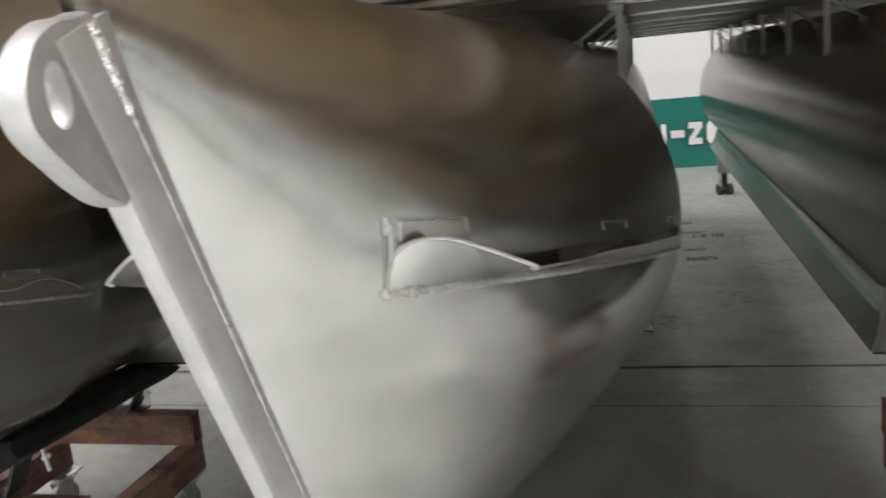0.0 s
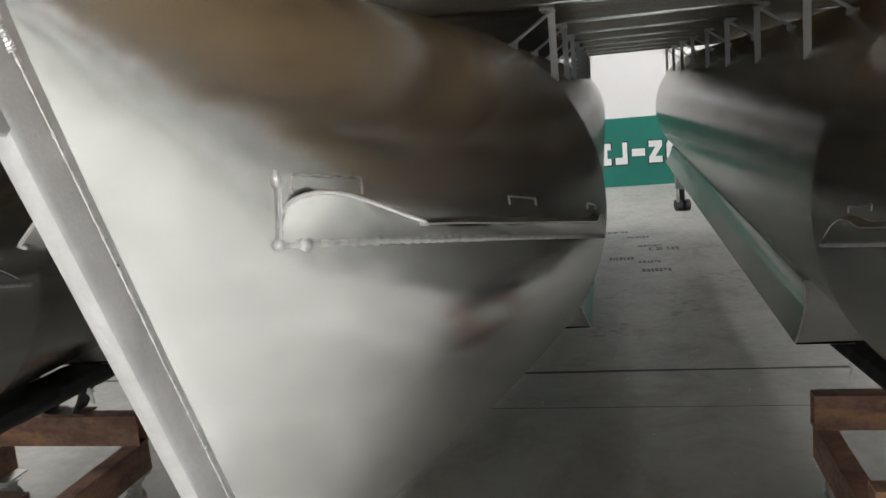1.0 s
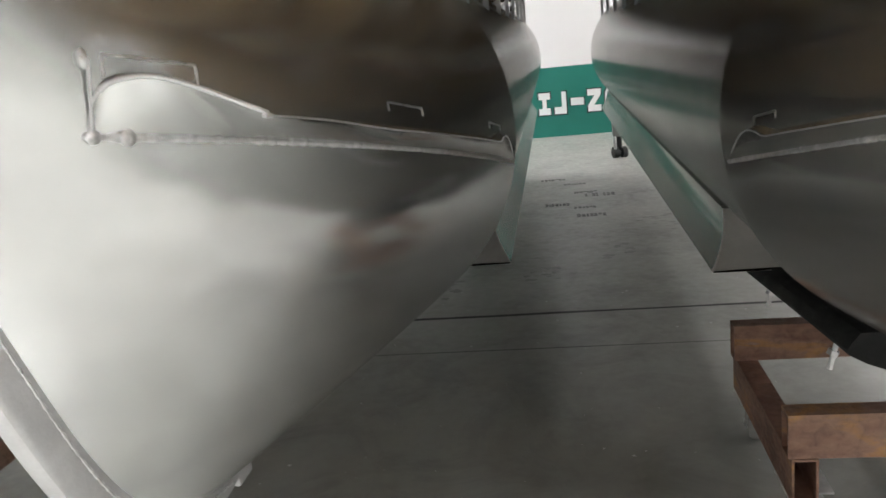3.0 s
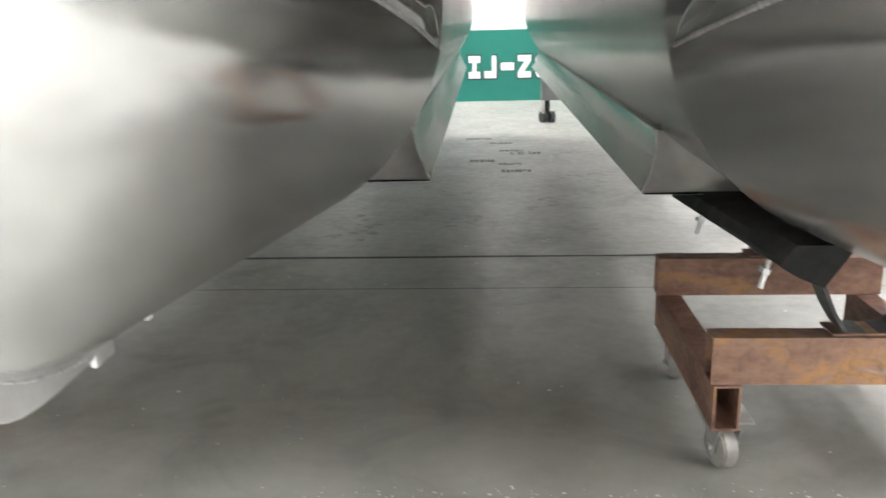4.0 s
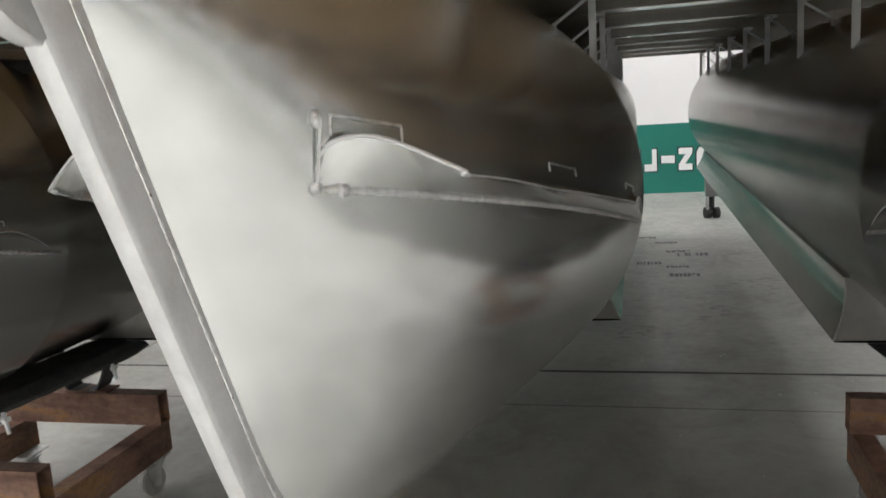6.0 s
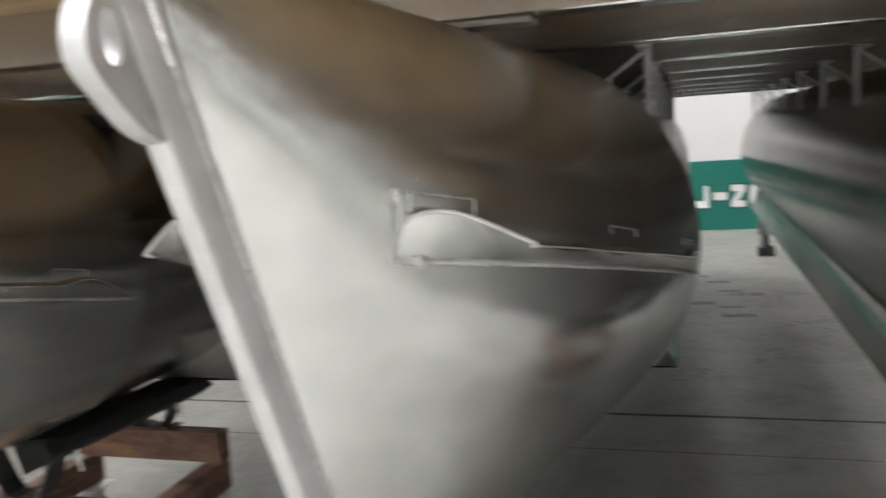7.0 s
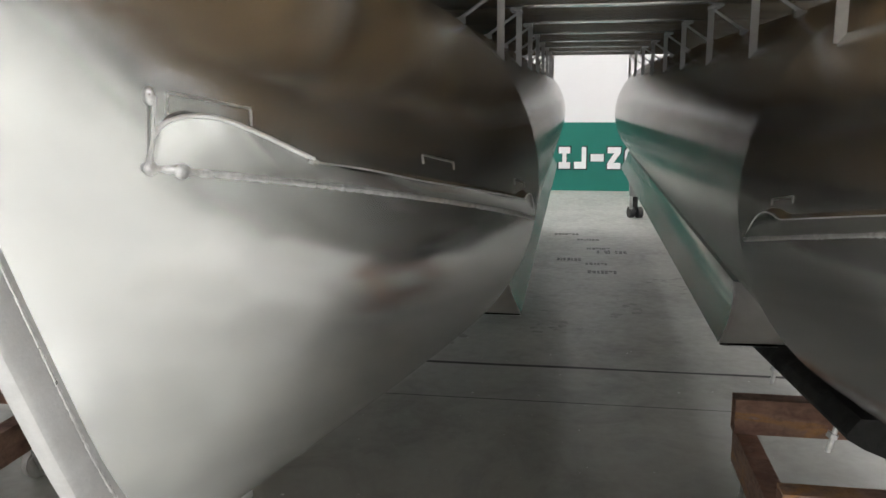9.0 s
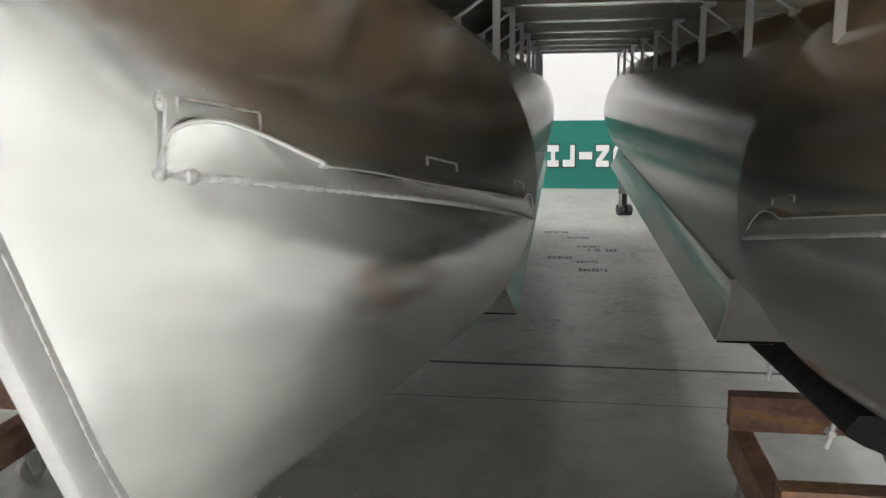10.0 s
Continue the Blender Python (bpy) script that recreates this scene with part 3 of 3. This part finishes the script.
def hollow(bm, x0, x1, y0, y1, z0, z1, wall, along):
    """A square tube with open ends, along x or y."""
    def ring(k):
        if along == "y":
            o = [(x0, z0), (x1, z0), (x1, z1), (x0, z1)]
            i = [(x0 + wall, z0 + wall), (x1 - wall, z0 + wall), (x1 - wall, z1 - wall), (x0 + wall, z1 - wall)]
            f = lambda p: (p[0], (y0, y1)[k], p[1])
        else:
            o = [(y0, z0), (y1, z0), (y1, z1), (y0, z1)]
            i = [(y0 + wall, z0 + wall), (y1 - wall, z0 + wall), (y1 - wall, z1 - wall), (y0 + wall, z1 - wall)]
            f = lambda p: ((x0, x1)[k], p[0], p[1])
        return [f(p) for p in o], [f(p) for p in i]
    (oa, ia), (ob_, ib) = ring(0), ring(1)
    grid(bm, [ia, oa, ob_, ib, ia], True)
    bmesh.ops.remove_doubles(bm, verts=bm.verts, dist=0.0001)
    return bm


def trolley(name, label):
    """Origin: floor point under the front end of its left rail's outer face."""
    ob = new(name)
    tagged(ob, label, "trolley", "boat trolleys")
    W, L = 0.46, 0.50
    for x in (0.0, W - 0.045):
        part("side_rail", hollow(bmesh.new(), x, x + 0.045, 0.0, L, 0.106, 0.189, 0.004, "y"), RUST, ob, "rusty rectangular steel rail", smooth=False)
    for y in (0.002, L - 0.047):
        part("cross_beam", hollow(bmesh.new(), -0.006, W + 0.006, y, y + 0.045, 0.1905, 0.273, 0.004, "x"), RUST, ob, "rust-brown steel cross beam", smooth=False)
    for x in (0.04, W - 0.04):
        for y, turn in ((0.075, 0.25), (L - 0.05, -0.3)):
            wheel(ob, x, y, turn)
    for y in (0.02, L - 0.03):
        part("mount_plate", box(bmesh.new(), 0.185, 0.315, y - 0.012, y + 0.045, 0.2735, 0.278, 0.001), RUST, ob, "orange-rusted mounting plate", smooth=False)
        for s, xm in ((-1, 0.198), (1, 0.290)):
            bm = bmesh.new()
            pts = [(xm - s * 0.03, 0.282), (xm, 0.283), (xm + s * 0.020, 0.315), (xm + s * 0.058, 0.400)]
            rows = [[(px, y + dy, pz) for px, pz in pts] + [(px - s * 0.007, y + dy, pz) for px, pz in reversed(pts)] for dy in (-0.018, 0.040)]
            vs = grid(bm, rows, True)
            bm.faces.new(vs[0])
            bm.faces.new(list(reversed(vs[-1])))
            part("bunk_strut", bm, DARK_STEEL, ob, "dark bent steel strut", smooth=False)
    for s in (-1, 1):
        # carpeted bunk boards that lie against the tube
        bm = bmesh.new()
        n = 50
        rows = []
        cx = 0.248
        a = math.radians(28)
        for i in range(n + 1):
            y = -0.095 + 0.50 * i / n
            zc = 0.436 - 0.004 * i / n
            xc = 0.150 + 0.050 * i / n
            row = []
            for px, pz in ((-0.046, -0.030), (0.0, -0.032), (0.032, -0.030), (0.038, -0.024), (0.038, -0.006), (0.028, 0.008), (-0.040, 0.046), (-0.048, 0.036)):
                wob = 0.005 * noise.noise((y * 25, px * 40, pz * 40 + s)) + (0.006 * noise.noise((y * 60, px * 90, s)) if i in (0, n) else 0)
                row.append((cx + s * (xc + px * math.cos(a) - pz * math.sin(a) + wob), y + (wob * 2 if i in (0, n) else 0), zc + px * math.sin(a) + pz * math.cos(a) + wob))
            rows.append(row)
        vs = grid(bm, rows, True)
        bm.faces.new(vs[0])
        bm.faces.new(list(reversed(vs[-1])))
        part("bunk", bm, CARPET, ob, "black carpet-covered bunk board")
        for y in (-0.02, 0.31):
            bm = bmesh.new()
            xb = 0.185 + 0.06 * y
            rod(bm, (cx + s * xb, y, 0.412), (cx + s * (xb + 0.012), y - 0.004, 0.368), 0.0045, 10)
            rod(bm, (cx + s * (xb + 0.004), y, 0.400), (cx + s * (xb + 0.007), y, 0.392), 0.010, 6)
            part("bolt", bm, ZINC, ob, "zinc bolt with washer")
    return ob


TR = trolley("boat_trolley", "rusty brown steel trolley with carpeted bunks on casters")
TR.matrix_basis = pose(0.812, 0.978, 0)
copy_thing(TR, pose(-1.328, 0.90, 0))


# ---- far stand on casters ----
stand = new("support_stand")
tagged(stand, "grey steel support stand with black twin casters", "stand")
part("beam", box(bmesh.new(), 0.82, 1.32, 5.86, 5.98, 0.165, 0.325, 0.006), STAND_GREY, stand, "grey painted box beam")
part("leg", box(bmesh.new(), 0.822, 0.842, 5.86, 5.98, 0.07, 0.165, 0.003), ZINC, stand, "pale steel leg plate")
part("stem", rod(bmesh.new(), (0.866, 5.92, 0.06), (0.866, 5.92, 0.165), 0.02, 16), BLACK, stand)
for x, y in ((0.835, 5.90), (0.895, 5.90)):
    bm = bmesh.new()
    rod(bm, (x - 0.017, y, 0.042), (x + 0.017, y + 0.012, 0.042), 0.042, 24)
    part("caster", bm, BLACK, stand, "black rubber caster")
bm = rod(bmesh.new(), (0.825, 5.905, 0.042), (0.905, 5.905, 0.042), 0.012, 10)
part("axle", bm, BLACK, stand)
for x in (1.27,):
    part("leg", box(bmesh.new(), x, x + 0.03, 5.86, 5.98, 0.0, 0.165, 0.003), STAND_GREY, stand)
part("post", box(bmesh.new(), 1.02, 1.10, 5.86, 5.98, 0.325, 0.45, 0.004), STAND_GREY, stand)


# ---- small things ----
def cable(points, r, name, mat, label):
    cu = bpy.data.curves.new(name, "CURVE")
    cu.dimensions, cu.bevel_depth, cu.bevel_resolution = "3D", r, 3
    sp = cu.splines.new("NURBS")
    sp.points.add(len(points) - 1)
    for p, c in zip(sp.points, points):
        p.co = (*c, 1)
    sp.use_endpoint_u, sp.order_u, sp.resolution_u = True, 4, 8
    cu.materials.append(mat)
    ob = new(name, cu)
    return tagged(ob, label, "cable")


cable([(-1.6, 1.0, 1.10), (-1.35, 0.98, 1.105), (-1.12, 0.95, 1.125), (-0.9, 0.97, 1.10), (-0.7, 1.02, 1.085), (-0.5, 1.07, 1.08), (-0.42, 1.1, 1.15)], 0.014, "cable", BLACK, "black cable slung under the deck beams")
cable([(0.06, 5.2, 1.16), (0.10, 5.3, 1.05), (0.13, 5.35, 0.98), (0.16, 5.3, 1.05), (0.17, 5.2, 1.15)], 0.006, "cable", BLACK, "thin dark wire loop hanging from the deck")

# faded stencil marks on the floor: rows of short bars
random.seed(7)
for x0, x1, y, tall in ((0.33, 0.455, 4.28, 0.07), (0.29, 0.45, 5.12, 0.06), (0.44, 0.56, 4.92, 0.05), (0.50, 0.64, 4.62, 0.06), (0.56, 0.73, 4.52, 0.09), (0.49, 0.60, 4.17, 0.05), (0.50, 0.65, 3.96, 0.07)):
    bm = bmesh.new()
    x = x0
    while x < x1:
        w = random.uniform(0.010, 0.020)
        for k in range(2):
            if random.random() < 0.85:
                a = y - tall / 2 + k * tall * 0.55
                box(bm, x, x + w, a, a + tall * random.uniform(0.3, 0.5), 0.0005, 0.0018)
        x += w + random.uniform(0.004, 0.009)
    part("stencil_mark", bm, INK, floor, "row of faded dark stencil bars", smooth=False)

# pale crumbs and paint flecks on the floor
random.seed(11)
bm = bmesh.new()
for i in range(420):
    if i < 120:
        x, y = random.uniform(0.1, 1.3), 0.95 + random.gauss(0, 0.012)
    else:
        x, y = random.uniform(-0.8, 1.6), random.uniform(0.75, 3.2)
    r = random.choice((0.0012, 0.0016, 0.002, 0.004)) * random.uniform(0.6, 1.2)
    a = random.uniform(0, 6.28)
    pts = [(x + r * random.uniform(0.6, 1.4) * math.cos(a + k * 1.257), y + r * random.uniform(0.6, 1.4) * math.sin(a + k * 1.257)) for k in range(5)]
    lo = [bm.verts.new((px, py, 0.0004)) for px, py in pts]
    hi = bm.verts.new((x, y, 0.0004 + r * 0.5))
    for k in range(5):
        bm.faces.new((lo[k], lo[(k + 1) % 5], hi))
tagged(part("floor_crumbs", bm, FLECK, None, "pale crumbs and paint flecks on the floor", smooth=False), "", "debris", "", "stuff")

# dark worn patches on the floor
for k, (cx, cy, n) in enumerate(((0.90, 3.75, 26), (-0.05, 2.75, 18), (0.35, 2.95, 14), (0.62, 3.3, 14))):
    bm = bmesh.new()
    for i in range(n):
        x, y = cx + random.gauss(0, 0.07), cy + random.gauss(0, 0.12)
        r = random.uniform(0.006, 0.030)
        q = random.uniform(0.5, 1.0)
        pts = [bm.verts.new((x + r * random.uniform(0.4, 1.4) * math.cos(j * 0.628), y + q * r * random.uniform(0.4, 1.4) * math.sin(j * 0.628), 0.0005 + 0.00002 * i)) for j in range(10)]
        bm.faces.new(pts)
    part("floor_stain", bm, STAIN, floor, "dark worn patches of concrete", smooth=False)
